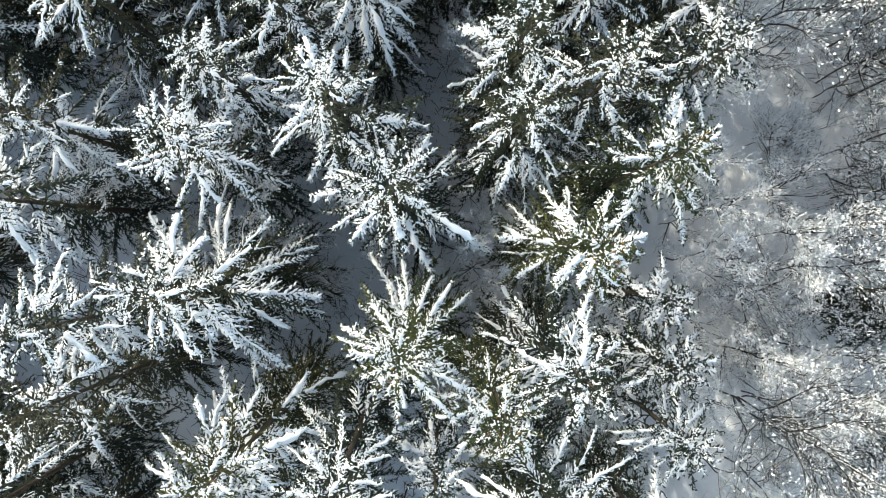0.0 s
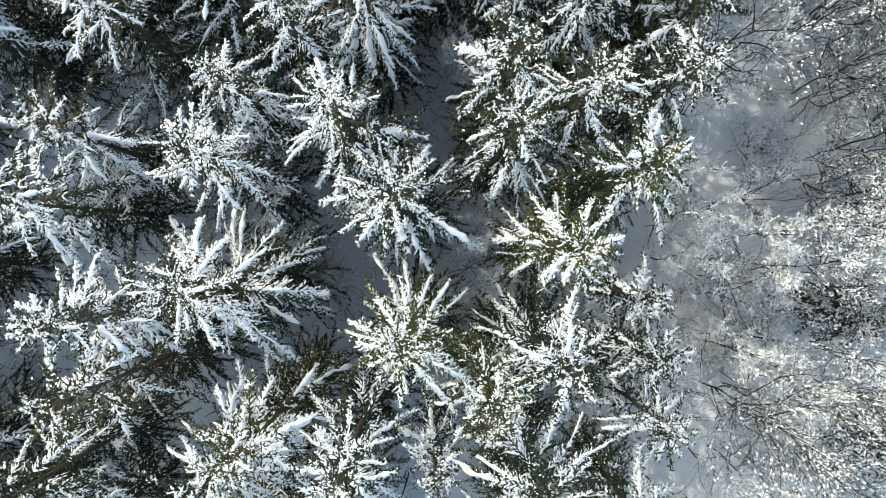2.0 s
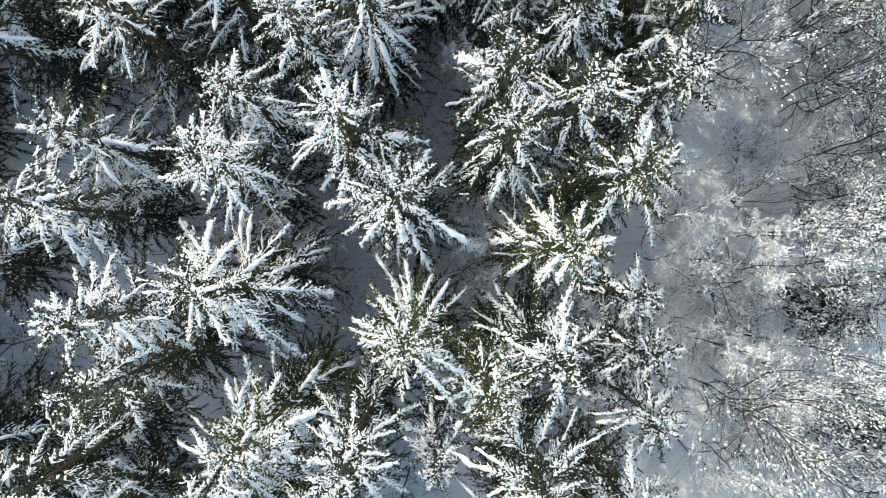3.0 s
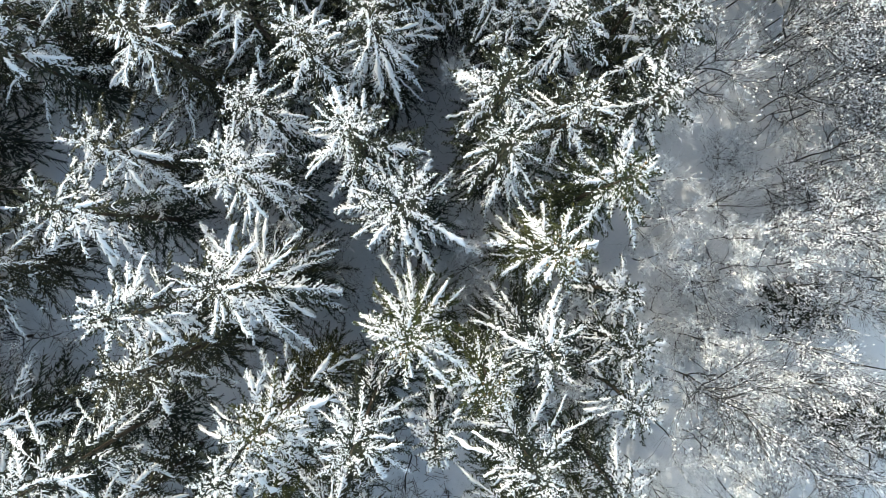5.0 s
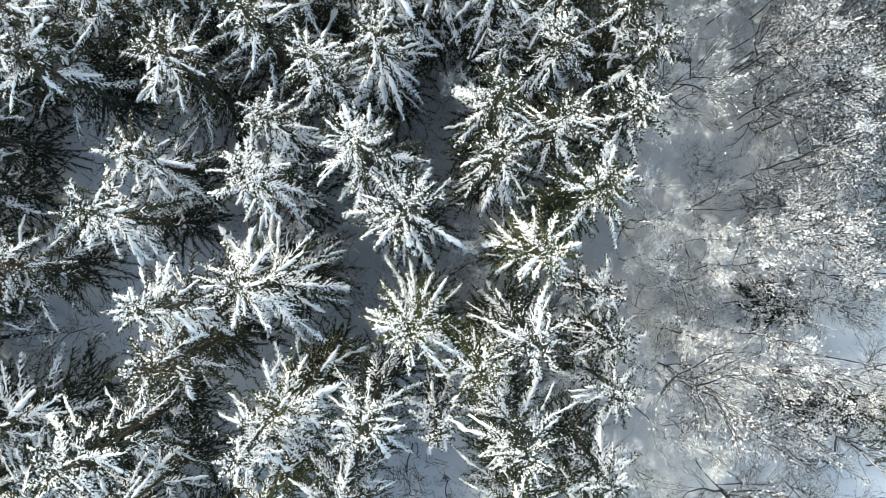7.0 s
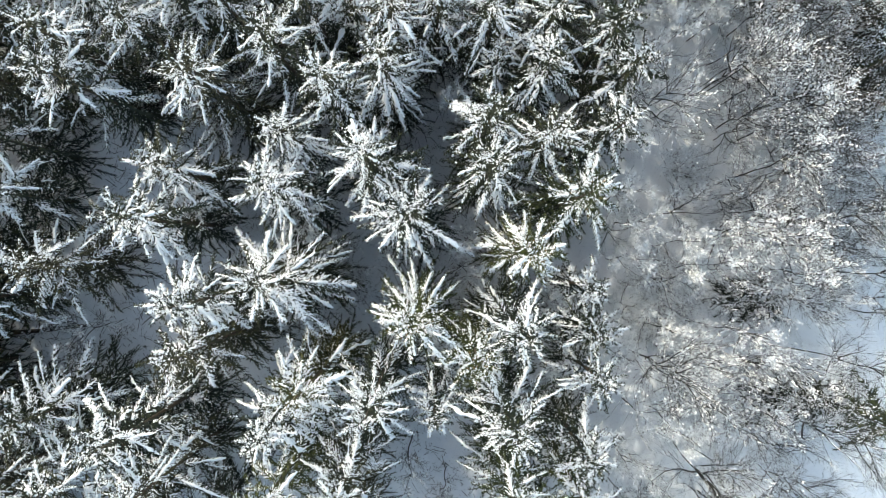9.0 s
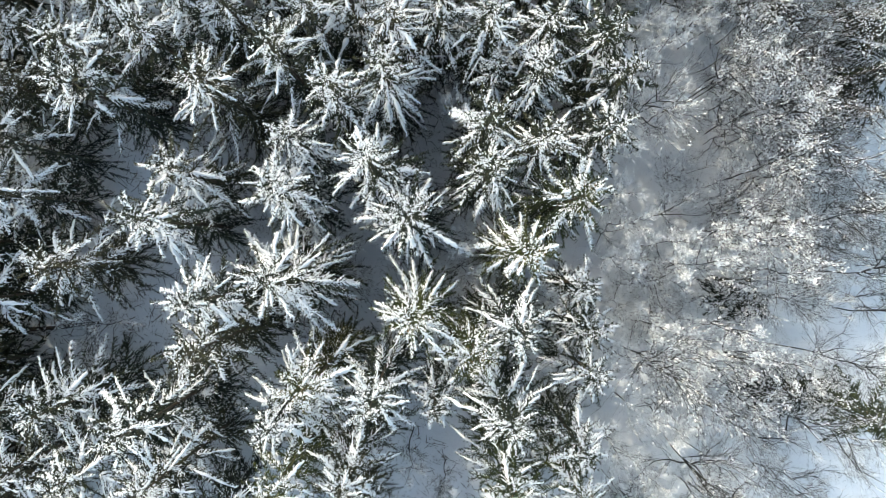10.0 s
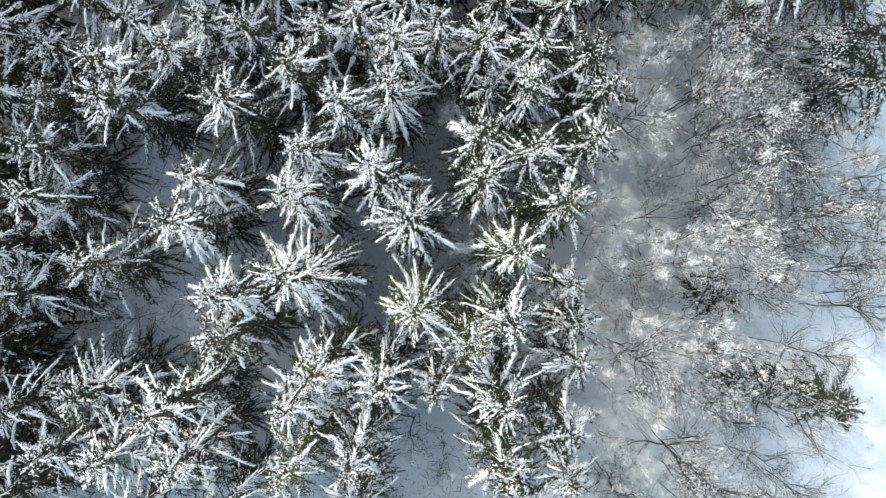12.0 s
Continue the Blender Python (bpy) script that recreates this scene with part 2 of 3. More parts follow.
    root_at = np.stack([np.cos(ak) * length[ik] * sk, np.sin(ak) * length[ik] * sk, base_z[ik] + length[ik] * (rise[ik] * sk - droop[ik] * sk * sk) + 0.035], -1)
    coarse = 1.0 if near else 2.0
    for flank_of in (-1.0, 1.0):
        lie = unit(outward * rng.uniform(0.7, 1.3, (len(ik), 1)) + sideways * flank_of * rng.uniform(0.5, 1.1, (len(ik), 1)) + np.array([0, 0, -0.2]))
        spray = ((0.06 + 0.15 * length[ik] * (1.1 - sk)) * rng.uniform(0.45, 1.25, len(ik)) * np.clip(cake[ik], 0.8, 1.4))[:, None]
        girth = (0.022 + 0.032 * rng.random((len(ik), 1))) * np.clip(cake[ik], 0.8, 1.35)[:, None] * coarse * np.interp(u[ik], [0, 0.1, 0.25], [0.55, 0.72, 1.0])[:, None]
        for w in (0.22, 0.62, 1.0) if near else (0.6,):
            c = root_at + lie * spray * w + np.array([0, 0, -0.3]) * spray * w * w + rng.normal(0, 0.012, root_at.shape)
            on = rng.random(len(ik)) < (0.95 if w < 0.9 else 0.7)
            load.flakes(c[on], unit(lie + rng.normal(0, 0.25, lie.shape))[on], (0.03 + spray * rng.uniform(0.16, 0.34, (len(ik), 1)))[on] * coarse, (girth * rng.uniform(0.7, 1.25, girth.shape) * (1.15 - 0.4 * w))[on], rng)
    knob = rng.random(len(ik)) < 0.18
    load.lumps(root_at[knob], (0.025 + 0.045 * rng.random((int(knob.sum()), 1)) ** 2) * coarse, rng, outward[knob])
    # twigs on both sides of each bough
    per = np.maximum(4, length / (0.10 / min(1.0, detail)) * np.where(u > 0.42, 0.7, 1.0)).astype(int)
    ib = np.repeat(np.arange(nb), per)
    nt = len(ib)
    first = np.concatenate([[0], np.cumsum(per)[:-1]])
    order = np.arange(nt) - first[ib]
    st = 0.10 + 0.90 * ((order + rng.uniform(0.1, 0.9, nt)) / per[ib]) ** 0.85
    ln, a = length[ib], az[ib]

    def at(s):
        aa = a + bend[ib] * s
        d = ln * s
        return np.stack([np.cos(aa) * d, np.sin(aa) * d, base_z[ib] + ln * (rise[ib] * s - droop[ib] * s * s)], -1)

    p0 = at(st)
    tg = unit(at(st + 0.03) - p0)
    sd = unit(np.cross(tg, np.array([0, 0, 1.0])))
    sign = np.where((order + (rng.random(nt) < 0.15)) % 2 == 0, -1.0, 1.0)[:, None]
    dirn = unit(tg * rng.uniform(0.7, 1.4, (nt, 1)) + sd * sign + np.array([0, 0, 1.0]) * rng.uniform(-0.25, 0.25, (nt, 1)))
    tl = np.clip(0.09 + 0.15 * ln * (1.05 - st) * rng.uniform(0.5, 1.25, nt) * bushy, 0.09, 0.38 * bushy)
    hang = np.where(rng.random(nt) < 0.25, rng.uniform(0.5, 1.0, nt), rng.uniform(0.05, 0.4, nt))
    sag = (tl * hang)[:, None] * np.array([0, 0, -1.0])
    p2 = p0 + dirn * tl[:, None] + sag
    # dense needles: each twig is a pointed spray set broadly on the bough
    half = (0.06 * bushy / ln)
    crown.blades(np.stack([at(st - half), at(st + half), p2], 1))
    # twiglets: needle blades, and tufts of snow caught on them
    nn = max(2, int(round(3 * detail)))
    w = rng.uniform(0.05, 1.0, (nt, nn, 1))
    o = p0[:, None] + (dirn * tl[:, None])[:, None] * w + sag[:, None] * w * w
    flank = unit(np.cross(dirn, np.array([0, 0, 1.0])))[:, None]
    out = unit(dirn[:, None] * rng.uniform(0.7, 1.8, (nt, nn, 1)) + flank * rng.choice([-1.0, 1.0], (nt, nn, 1)) + rng.normal(0, 0.35, (nt, nn, 3)))
    size = 1.0 if detail > 0.5 else 2.0
    nl = rng.uniform(0.07, 0.17, (nt, nn, 1)) * size * bushy
    across = unit(np.cross(out, np.array([0, 0, 1.0])) + rng.normal(0, 0.3, out.shape))
    tip = o + out * nl
    mid = o + out * nl * 0.3
    wide = across * rng.uniform(0.018, 0.04, nl.shape) * size
    crown.blades(np.stack([o - wide * 0.6, mid + wide, tip], 2).reshape(-1, 3, 3))
    patch = np.array([0.95 + 1.7 * noise.noise(Vector(q) * 1.1) for q in p0])
    dose = np.interp(u[ib], [0, 0.1, 0.25, 0.45, 0.6], [0.55, 0.7, 0.62, 0.42, 0.3]) * laden[ib] * np.clip(patch, 0.12, 1.6)
    pick = rng.random((nt, nn)) < (dose * 0.16)[:, None]
    so, sdir = o[pick], out[pick]
    ns = len(so)
    load.flakes(so + sdir * nl[pick] * 0.5 + np.array([0, 0, 0.012]), unit(sdir * np.array([1, 1, 0.6])), rng.uniform(0.035, 0.085, (ns, 1)) * size, rng.uniform(0.014, 0.034, (ns, 1)) * size, rng)
    # snow lying along the twigs, which makes each bough a white feather
    heavy = rng.random(nt) < dose * 0.27
    q0, qd, ql, qs = p0[heavy], dirn[heavy], tl[heavy][:, None], sag[heavy]
    nh = len(q0)
    w0 = rng.uniform(0.35, 0.75, (nh, 1))
    load.flakes(q0 + qd * ql * w0 + qs * w0 * w0 + np.array([0, 0, 0.014]), unit(qd * ql + qs * 2 * w0), ql * rng.uniform(0.2, 0.42, (nh, 1)), rng.uniform(0.018, 0.042, (nh, 1)) * size * cake[ib][heavy][:, None], rng)
    # round puffs on the twig ends near the top of the crown
    puff = rng.random(nt) < np.interp(u[ib], [0, 0.05, 0.2, 0.4], [0.3, 0.25, 0.12, 0.03]) * laden[ib] * np.clip(patch, 0.1, 1.6)
    load.lumps(p2[puff] * 0.35 + p0[puff] * 0.65 + np.array([0, 0, 0.02]), (0.02 + 0.042 * rng.random((int(puff.sum()), 1)) ** 2) * size, rng)
    # shaded lower boughs: dark, flat and nearly free of snow
    zl = np.repeat(np.arange(h * 0.12, h * low, 0.62), 8 if detail > 0.5 else 4)
    n2 = len(zl)
    a2 = rng.uniform(0, 6.283, n2)
    l2 = r * rng.uniform(0.5, 1.05, n2)
    curl = rng.uniform(-0.6, 0.6, n2)
    dip = rng.uniform(0.2, 0.7, n2)
    ns2 = 24 if detail > 0.5 else 6
    i2 = np.repeat(np.arange(n2), ns2)
    s0 = np.tile(np.arange(ns2) / ns2, n2) * 0.85 + 0.15
    s1 = s0 + 0.85 / ns2
    c2, n2s = np.cos(a2[i2] + curl[i2] * s0), np.sin(a2[i2] + curl[i2] * s0)

    def rib(s):
        aa = a2[i2] + curl[i2] * s
        return np.stack([np.cos(aa) * l2[i2] * s, np.sin(aa) * l2[i2] * s, zl[i2] - dip[i2] * l2[i2] * s ** 2], -1)

    ahead = np.stack([c2, n2s, -0.5 + 0 * c2], -1)
    aside = np.stack([-n2s, c2, -0.3 + 0 * c2], -1)
    dust = rng.random(len(i2)) < 0.30 * snow * (detail > 0.5)
    nd = int(dust.sum())
    load.flakes((rib(s0) + aside * rng.normal(0, 0.13, (len(i2), 1)))[dust] + np.array([0, 0, 0.03]), unit(ahead + aside * rng.normal(0, 0.8, (len(i2), 1)))[dust], rng.uniform(0.04, 0.11, (nd, 1)), rng.uniform(0.018, 0.045, (nd, 1)), rng)
    for hand in (-1.0, 1.0):
        reach = (0.05 + 0.11 * l2[i2] * (1.1 - s0) * rng.uniform(0.15, 1.5, len(i2)))[:, None]
        grown = rng.random(len(i2)) < 0.82
        side_way = aside * np.array([hand, hand, 1.0]) + np.array([0, 0, -1.0]) * (rng.random((len(i2), 1)) < 0.3)
        crown.blades(np.stack([rib(s0), rib(s1), rib(s1) + (ahead * rng.uniform(0.2, 1.7, (len(i2), 1)) + side_way) * reach], 1)[grown])
    b2 = np.stack([np.cos(a2 + curl) * l2, np.sin(a2 + curl) * l2, zl - dip * l2], -1)
    bm2 = np.stack([np.cos(a2 + curl / 2) * l2 / 2, np.sin(a2 + curl / 2) * l2 / 2, zl - dip * l2 / 4], -1)
    b0 = np.stack([0 * a2, 0 * a2, zl], -1)
    crown.tubes(np.stack([b0, bm2, b2], 1), np.repeat(np.array([[0.025, 0.015, 0.005]]), n2, 0), 3)
    # places of the ripe cones near the top
    nc = 26
    ic = rng.choice(np.flatnonzero(u < max(0.16, float(u.min()) + 0.02)), nc)
    sc = rng.uniform(0.45, 1.0, nc)
    ac = az[ic] + bend[ic] * sc
    hung = np.stack([np.cos(ac) * length[ic] * sc, np.sin(ac) * length[ic] * sc, base_z[ic] + length[ic] * (rise[ic] * sc - droop[ic] * sc * sc) + 0.05], -1) + rng.normal(0, 0.05, (nc, 3))
    return hung, trunk.mesh("trunk", BARK), crown.mesh("crown", needles or NEEDLES), load.mesh("snow_load", SNOW, True)


def cone_mesh():
    """One ripe hanging cone, 14 cm long."""
    cone = Soup()
    cone.tubes(np.array([[[0, 0, 0], [0, 0, -0.035], [0, 0, -0.09], [0, 0, -0.14]]], float), np.array([[0.012, 0.034, 0.028, 0.006]]), 6)
    return cone.mesh("cone", CONE, True)


CONE_MESH = cone_mesh()
LABELS = {"low": "low young dark spruce among frosted bushes",
          "tall": "tall dark green spruce with boughs loaded with fresh snow",
          "small": "small slender spruce thickly covered in fresh snow",
          "sparse": "dark spruce with thin snow on its drooping boughs",
          "field": "olive green spruce at the field edge with little snow"}
count = [0]


def spruce(x, y, tip, r, look_kind="tall", detail=1.0, snow=1.0, olive=False, bushy=1.0):
    """A spruce whose tip is at (x, y, tip), standing on the ground."""
    count[0] += 1
    z0 = float(ground_z(x, y)) - 0.1
    root = new("spruce")
    root.matrix_world = pose(x, y, z0)
    tagged(root, LABELS[look_kind], "tree", group="spruces of the wood")
    hung, trunk, crown, load = spruce_meshes(count[0] * 7 + 1, tip - z0, r, detail, snow, needles=OLIVE_NEEDLES if olive else NEEDLES, bushy=bushy)
    part("trunk", trunk, root, "brown scaly trunk")
    if olive:
        for i, p in enumerate(hung):
            part("cone", CONE_MESH, root).matrix_basis = pose(*map(float, p), 25 * math.sin(3 * i), 25 * math.cos(5 * i))
    part("crown", crown, root, "olive green needled boughs" if olive else "dark green needled boughs")
    tagged(part("snow_load", load, root, "clumps of fresh white snow"), kind="stuff")
    return root


# tips and crown radii, the wood from west to east
spruce(-30.61, -5.71, 17.0, 3.05, detail=0.6)
spruce(-30.16, -7.89, 19.0, 3.05, detail=0.6)
spruce(-28.98, -2.34, 20.0, 3.17, detail=0.6)
spruce(-28.13, 0.69, 20.0, 3.17, detail=0.6)
spruce(-27.80, 10.45, 20.0, 3.17, detail=0.6)
spruce(-27.75, 14.49, 19.0, 3.05, detail=0.6)
spruce(-26.83, -15.12, 21.0, 3.17, detail=0.6)
spruce(-26.62, -2.50, 20.0, 2.92)
spruce(-26.50, -9.53, 21.0, 3.17, detail=0.6)
spruce(-25.44, 3.55, 20.0, 3.30, snow=0.98)
spruce(-25.11, 6.58, 20.0, 3.17, snow=0.84)
spruce(-24.85, 13.23, 18.0, 2.92, snow=0.78)
spruce(-24.82, 9.67, 19.0, 2.54, snow=0.78)
spruce(-23.59, -12.02, 21.5, 2.92, snow=1.20)
spruce(-22.58, 16.55, 19.0, 3.05, detail=0.6)
spruce(-21.89, -0.65, 19.7, 3.30)
spruce(-21.87, -8.65, 20.4, 3.43, snow=1.08)
spruce(-20.44, 11.60, 21.3, 3.05, snow=1.09)
spruce(-19.95, 9.32, 21.3, 3.17, snow=0.85, bushy=1.3)
spruce(-19.61, -11.98, 23.0, 3.17, snow=1.20)
spruce(-19.32, 14.66, 19.0, 2.92, snow=1.25)
spruce(-19.13, -16.06, 22.0, 3.05, detail=0.6, snow=1.20)
spruce(-16.73, 17.24, 19.0, 3.05, detail=0.6, snow=1.30)
spruce(-16.73, 12.50, 19.9, 3.05, snow=0.84)
spruce(-16.07, -9.04, 24.0, 3.17, snow=1.08)
spruce(-15.76, 1.93, 22.0, 3.05, snow=0.9)
spruce(-15.38, -12.30, 23.0, 2.79, snow=1.08)
spruce(-14.91, 4.74, 20.2, 2.79, snow=0.85)
spruce(-14.67, 14.49, 19.5, 2.79, snow=0.89)
spruce(-13.99, -16.38, 22.0, 3.05, detail=0.6, snow=1.20)
spruce(-13.06, 9.46, 21.4, 3.30, snow=0.84)
spruce(-13.03, -5.14, 22.5, 3.30, "sparse", snow=0.58)
spruce(-12.70, -2.40, 24.0, 2.79, snow=1.35)
spruce(-12.26, 14.31, 19.0, 2.92, snow=0.78)
spruce(-10.88, 17.24, 19.0, 3.05, detail=0.6, snow=1.30)
spruce(-9.15, 11.46, 20.5, 3.30, snow=0.84)
spruce(-8.95, -12.86, 23.0, 2.92, "sparse", snow=0.72, olive=True)
spruce(-8.90, -1.43, 22.5, 3.81, snow=1.35)
spruce(-8.90, -8.95, 22.5, 2.79, snow=1.20)
spruce(-8.90, 3.62, 21.8, 3.05, snow=1.12)
spruce(-8.60, 6.63, 19.9, 2.29)
spruce(-7.52, 14.15, 19.5, 2.92, snow=0.89)
spruce(-7.23, -7.06, 23.0, 2.79, olive=True, snow=1.20)
spruce(-6.11, 9.22, 21.0, 2.79, snow=1.01)
spruce(-5.78, -17.42, 21.0, 2.92, detail=0.6, snow=1.20)
spruce(-5.31, 15.34, 19.5, 2.92, snow=1.30)
spruce(-5.26, -12.69, 22.0, 3.17, snow=1.08)
spruce(-3.82, 5.01, 22.5, 3.17, snow=1.25)
spruce(-3.62, -7.85, 23.0, 2.92, snow=1.1)
spruce(-3.23, 10.52, 20.0, 3.05, snow=1.30)
spruce(-2.89, 13.31, 20.0, 3.05, snow=1.30)
spruce(-1.93, 16.89, 19.0, 3.05, detail=0.6, snow=1.30)
spruce(-1.72, 1.93, 22.0, 3.43, snow=1.1)
spruce(-1.35, -3.49, 22.5, 3.17, olive=True, snow=1.1)
spruce(-0.22, -9.02, 18.5, 1.65, "small", snow=1.3)
spruce(-0.04, 14.58, 18.5, 2.79, snow=1.01)
spruce(1.95, -5.56, 22.5, 2.41, olive=True)
spruce(2.77, 7.41, 21.0, 2.79, snow=0.67)
spruce(2.81, 4.72, 21.5, 2.79, snow=0.81)
spruce(2.89, 13.52, 19.0, 2.92, snow=0.817)
spruce(3.43, 11.44, 16.0, 2.03, "small")
spruce(3.83, -8.89, 22.8, 3.30, snow=0.95)
spruce(4.00, -13.17, 22.0, 2.92, olive=True, snow=0.75)
spruce(4.00, 16.93, 18.0, 2.92, detail=0.6)
spruce(4.17, -4.04, 23.5, 2.92, snow=1.1)
spruce(4.58, 0.05, 24.0, 2.67, olive=True, snow=1.25)
spruce(6.01, 10.58, 18.8, 2.67, snow=0.74)
spruce(6.02, 6.35, 21.3, 2.41, snow=0.74)
spruce(6.19, -17.48, 20.0, 2.79, detail=0.6)
spruce(6.46, 13.48, 18.0, 2.92, snow=0.774)
spruce(7.62, 3.10, 21.5, 3.05, olive=True, snow=0.68)
spruce(8.29, -11.33, 19.0, 2.54, snow=0.95)
spruce(8.39, -14.43, 19.0, 2.41, olive=True)
spruce(8.57, 16.57, 18.0, 2.92, detail=0.6)
spruce(8.75, -2.11, 17.0, 1.65, "small", snow=1.6)
spruce(8.94, -7.17, 18.5, 2.16, "small", snow=1.3)
spruce(9.04, -4.63, 17.0, 2.29, snow=1.3)
spruce(9.76, 7.05, 20.0, 2.41, snow=0.74)
spruce(9.77, 12.74, 19.3, 2.79, snow=0.516, bushy=1.3)
spruce(10.82, 10.47, 18.5, 2.67, snow=0.602, bushy=1.3)
# added out of view to the north, to shade the wood edge
spruce(15.26, 21.85, 18.0, 3.30, detail=0.6)
spruce(19.73, -3.23, 9.4, 1.65, "low", snow=0.5, bushy=1.5)
# a second unseen shade tree, likewise north of the view
spruce(19.83, 22.20, 18.0, 3.56, detail=0.6)
spruce(21.09, -3.40, 10.2, 2.16, "low", snow=0.5, bushy=1.5)
spruce(21.90, -9.74, 9.2, 1.65, "low", snow=0.6, bushy=1.5)
# added out of view, tall enough to shade the north-east corner spruces
spruce(22.10, 17.09, 23.0, 3.05, "sparse", snow=0.6, bushy=1.5)
spruce(24.45, -9.96, 9.6, 1.91, "low", snow=0.6, bushy=1.5)
spruce(27.11, -10.43, 15.0, 2.54, "field", snow=0.13, bushy=1.7, olive=True)
spruce(29.22, 11.96, 17.5, 4.19, "sparse", snow=0.36, bushy=1.2)
spruce(29.29, 14.98, 17.5, 3.81, "sparse", snow=0.36, bushy=1.2)
spruce(29.33, 19.74, 18.0, 3.56, "sparse", snow=0.36, bushy=1.2)

# unseen spruces added north, west and south: they continue the wood and shade it
unseen_far = [spruce(-40.0 + 3 * i, 24.0 + 2 * i, 25.0 + i, 3.4, detail=0.4) for i in range(3)]
spots = random.Random(4)
for gx in np.arange(-56, 36, 3.3):
    for gy in np.arange(-36, 48, 3.3):
        x, y = gx + spots.uniform(-1.2, 1.2), gy + spots.uniform(-1.2, 1.2)
        hidden = y > 19.5 or x < -29 or y < -26
        if hidden and x < (34 if y > 22.5 else 15 if y > 0 else 9) and math.hypot(x, y) < 46:
            copy_thing(spots.choice(unseen_far), pose(x, y, float(ground_z(x, y)) - 0.1, 0, 0, spots.uniform(0, 360)))


# ---- bare trees and bushes ----
def bare_meshes(seed, h, spread, limbs=11, fork=0.25, bark=None, frost=1.0, lean=(0, 0), fine=1.0, steep=0.3, hoar=False):
    rng = np.random.default_rng(seed)
    trunk, twigs, load = Soup(), Soup(), Soup()
    k = 8
    t = np.linspace(0, 1, k)
    wob = np.cumsum(rng.normal(0, 0.02 * h, (k, 2)), 0)
    wob -= wob[0]
    path = np.concatenate([wob * 0.5 + np.outer(t ** 1.5, lean), (t * h * 0.92)[:, None]], 1)
    trunk.tubes(path[None], (0.012 + 0.0028 * h * (1 - t) ** 1.1)[None], 7)

    def along(s):
        i = np.clip(s * (k - 1), 0, k - 1.001)
        i0 = i.astype(int)
        return path[i0] + (path[i0 + 1] - path[i0]) * (i - i0)[:, None]

    def shoot(p, d, ln, seg, up, wander):
        """paths (n, seg, 3) that set out from p along d and bend upwards."""
        pts = [p]
        for j in range(seg - 1):
            d = unit(d + np.array([0, 0, up]) + rng.normal(0, wander, d.shape))
            pts.append(pts[-1] + d * (ln / (seg - 1))[:, None])
        return np.stack(pts, 1)

    def children(paths, each, lo, spread_angle):
        n, m, _ = paths.shape
        idx = np.repeat(np.arange(n), each)
        s = rng.uniform(lo, 1.0, len(idx)) * (m - 1.001)
        i0 = s.astype(int)
        p = paths[idx, i0] + (paths[idx, i0 + 1] - paths[idx, i0]) * (s - i0)[:, None]
        d = unit(paths[idx, i0 + 1] - paths[idx, i0])
        d = unit(d + rng.normal(0, spread_angle, d.shape))
        return idx, p, d

    s1 = rng.uniform(fork, 0.95, limbs)
    a1 = np.arange(limbs) * 2.4 + rng.uniform(-0.5, 0.5, limbs)
    d1 = unit(np.stack([np.cos(a1), np.sin(a1), rng.uniform(steep, steep + 0.7, limbs)], -1))
    l1 = spread * rng.uniform(0.7, 1.25, limbs) * np.interp(s1, [0, 0.5, 1], [1.2, 1.1, 0.5])
    b1 = shoot(along(s1), d1, l1, 6, 0.08, 0.13)
    r1 = np.linspace(1, 0.25, 6)[None] * (0.008 + (0.0075 if hoar else 0.008) * l1[:, None])
    i2, p2, d2 = children(b1, int(10 * fine), 0.12, 0.45)
    l2 = l1[i2] * rng.uniform(0.22, 0.55, len(i2))
    b2 = shoot(p2, d2, l2, 4, 0.10, 0.10)
    i3, p3, d3 = children(b2, int(7 * fine), 0.08, 0.36)
    l3 = np.maximum(0.25, l2[i3] * rng.uniform(0.35, 0.8, len(i3)))
    b3 = shoot(p3, d3, l3, 3, 0.04, 0.18)
    i4, p4, d4 = children(b3, 3 if hoar else 2, 0.05, 0.42)
    l4 = np.maximum(0.18, l3[i4] * rng.uniform(0.35, 0.9, len(i4)))
    b4 = shoot(p4, d4, l4, 2, 0.03, 0.12)
    limb_meshes = []
    for j in range(limbs):
        limb = Soup()
        limb.tubes(b1[j:j + 1], r1[j:j + 1], 5)
        mine = b2[i2 == j]
        limb.tubes(mine, np.repeat(np.linspace(1, 0.4, 4)[None] * 0.014, len(mine), 0), 3)
        limb_meshes.append(limb.mesh("limb", bark or GREY_BARK))
    fat = 1.6 if hoar else 1.0
    for i, j, w in ((0, 1, 0.013 * fat), (1, 2, 0.009 * fat)):
        thin = unit(np.cross(b3[:, j] - b3[:, i], rng.normal(0, 1, (len(b3), 3)))) * w
        twigs.blades(np.stack([b3[:, i] - thin, b3[:, i] + thin, b3[:, j]], 1))
    thin = unit(np.cross(b4[:, 1] - b4[:, 0], rng.normal(0, 1, (len(b4), 3)))) * 0.008 * fat
    twigs.blades(np.stack([b4[:, 0] - thin, b4[:, 0] + thin, b4[:, 1]], 1))
    # snow lying on limbs and in the twigs
    pick = b1[rng.random(limbs) < (0.12 + 0.26 * frost)]
    rr = rng.uniform(0.01, 0.03, (len(pick), 1)) * rng.uniform(0.2, 1.3, (len(pick), 6))
    load.tubes(pick + np.stack([0 * rr, 0 * rr, rr * 0.8 + 0.02], -1), rr, 3, 0.9, rng, 0.25)

    def dots(b, each):
        m = b.shape[1]
        i = np.repeat(np.arange(len(b)), each)
        t = rng.uniform(0, 1, len(i)) * (m - 1.001)
        j = t.astype(int)
        step = b[i, j + 1] - b[i, j]
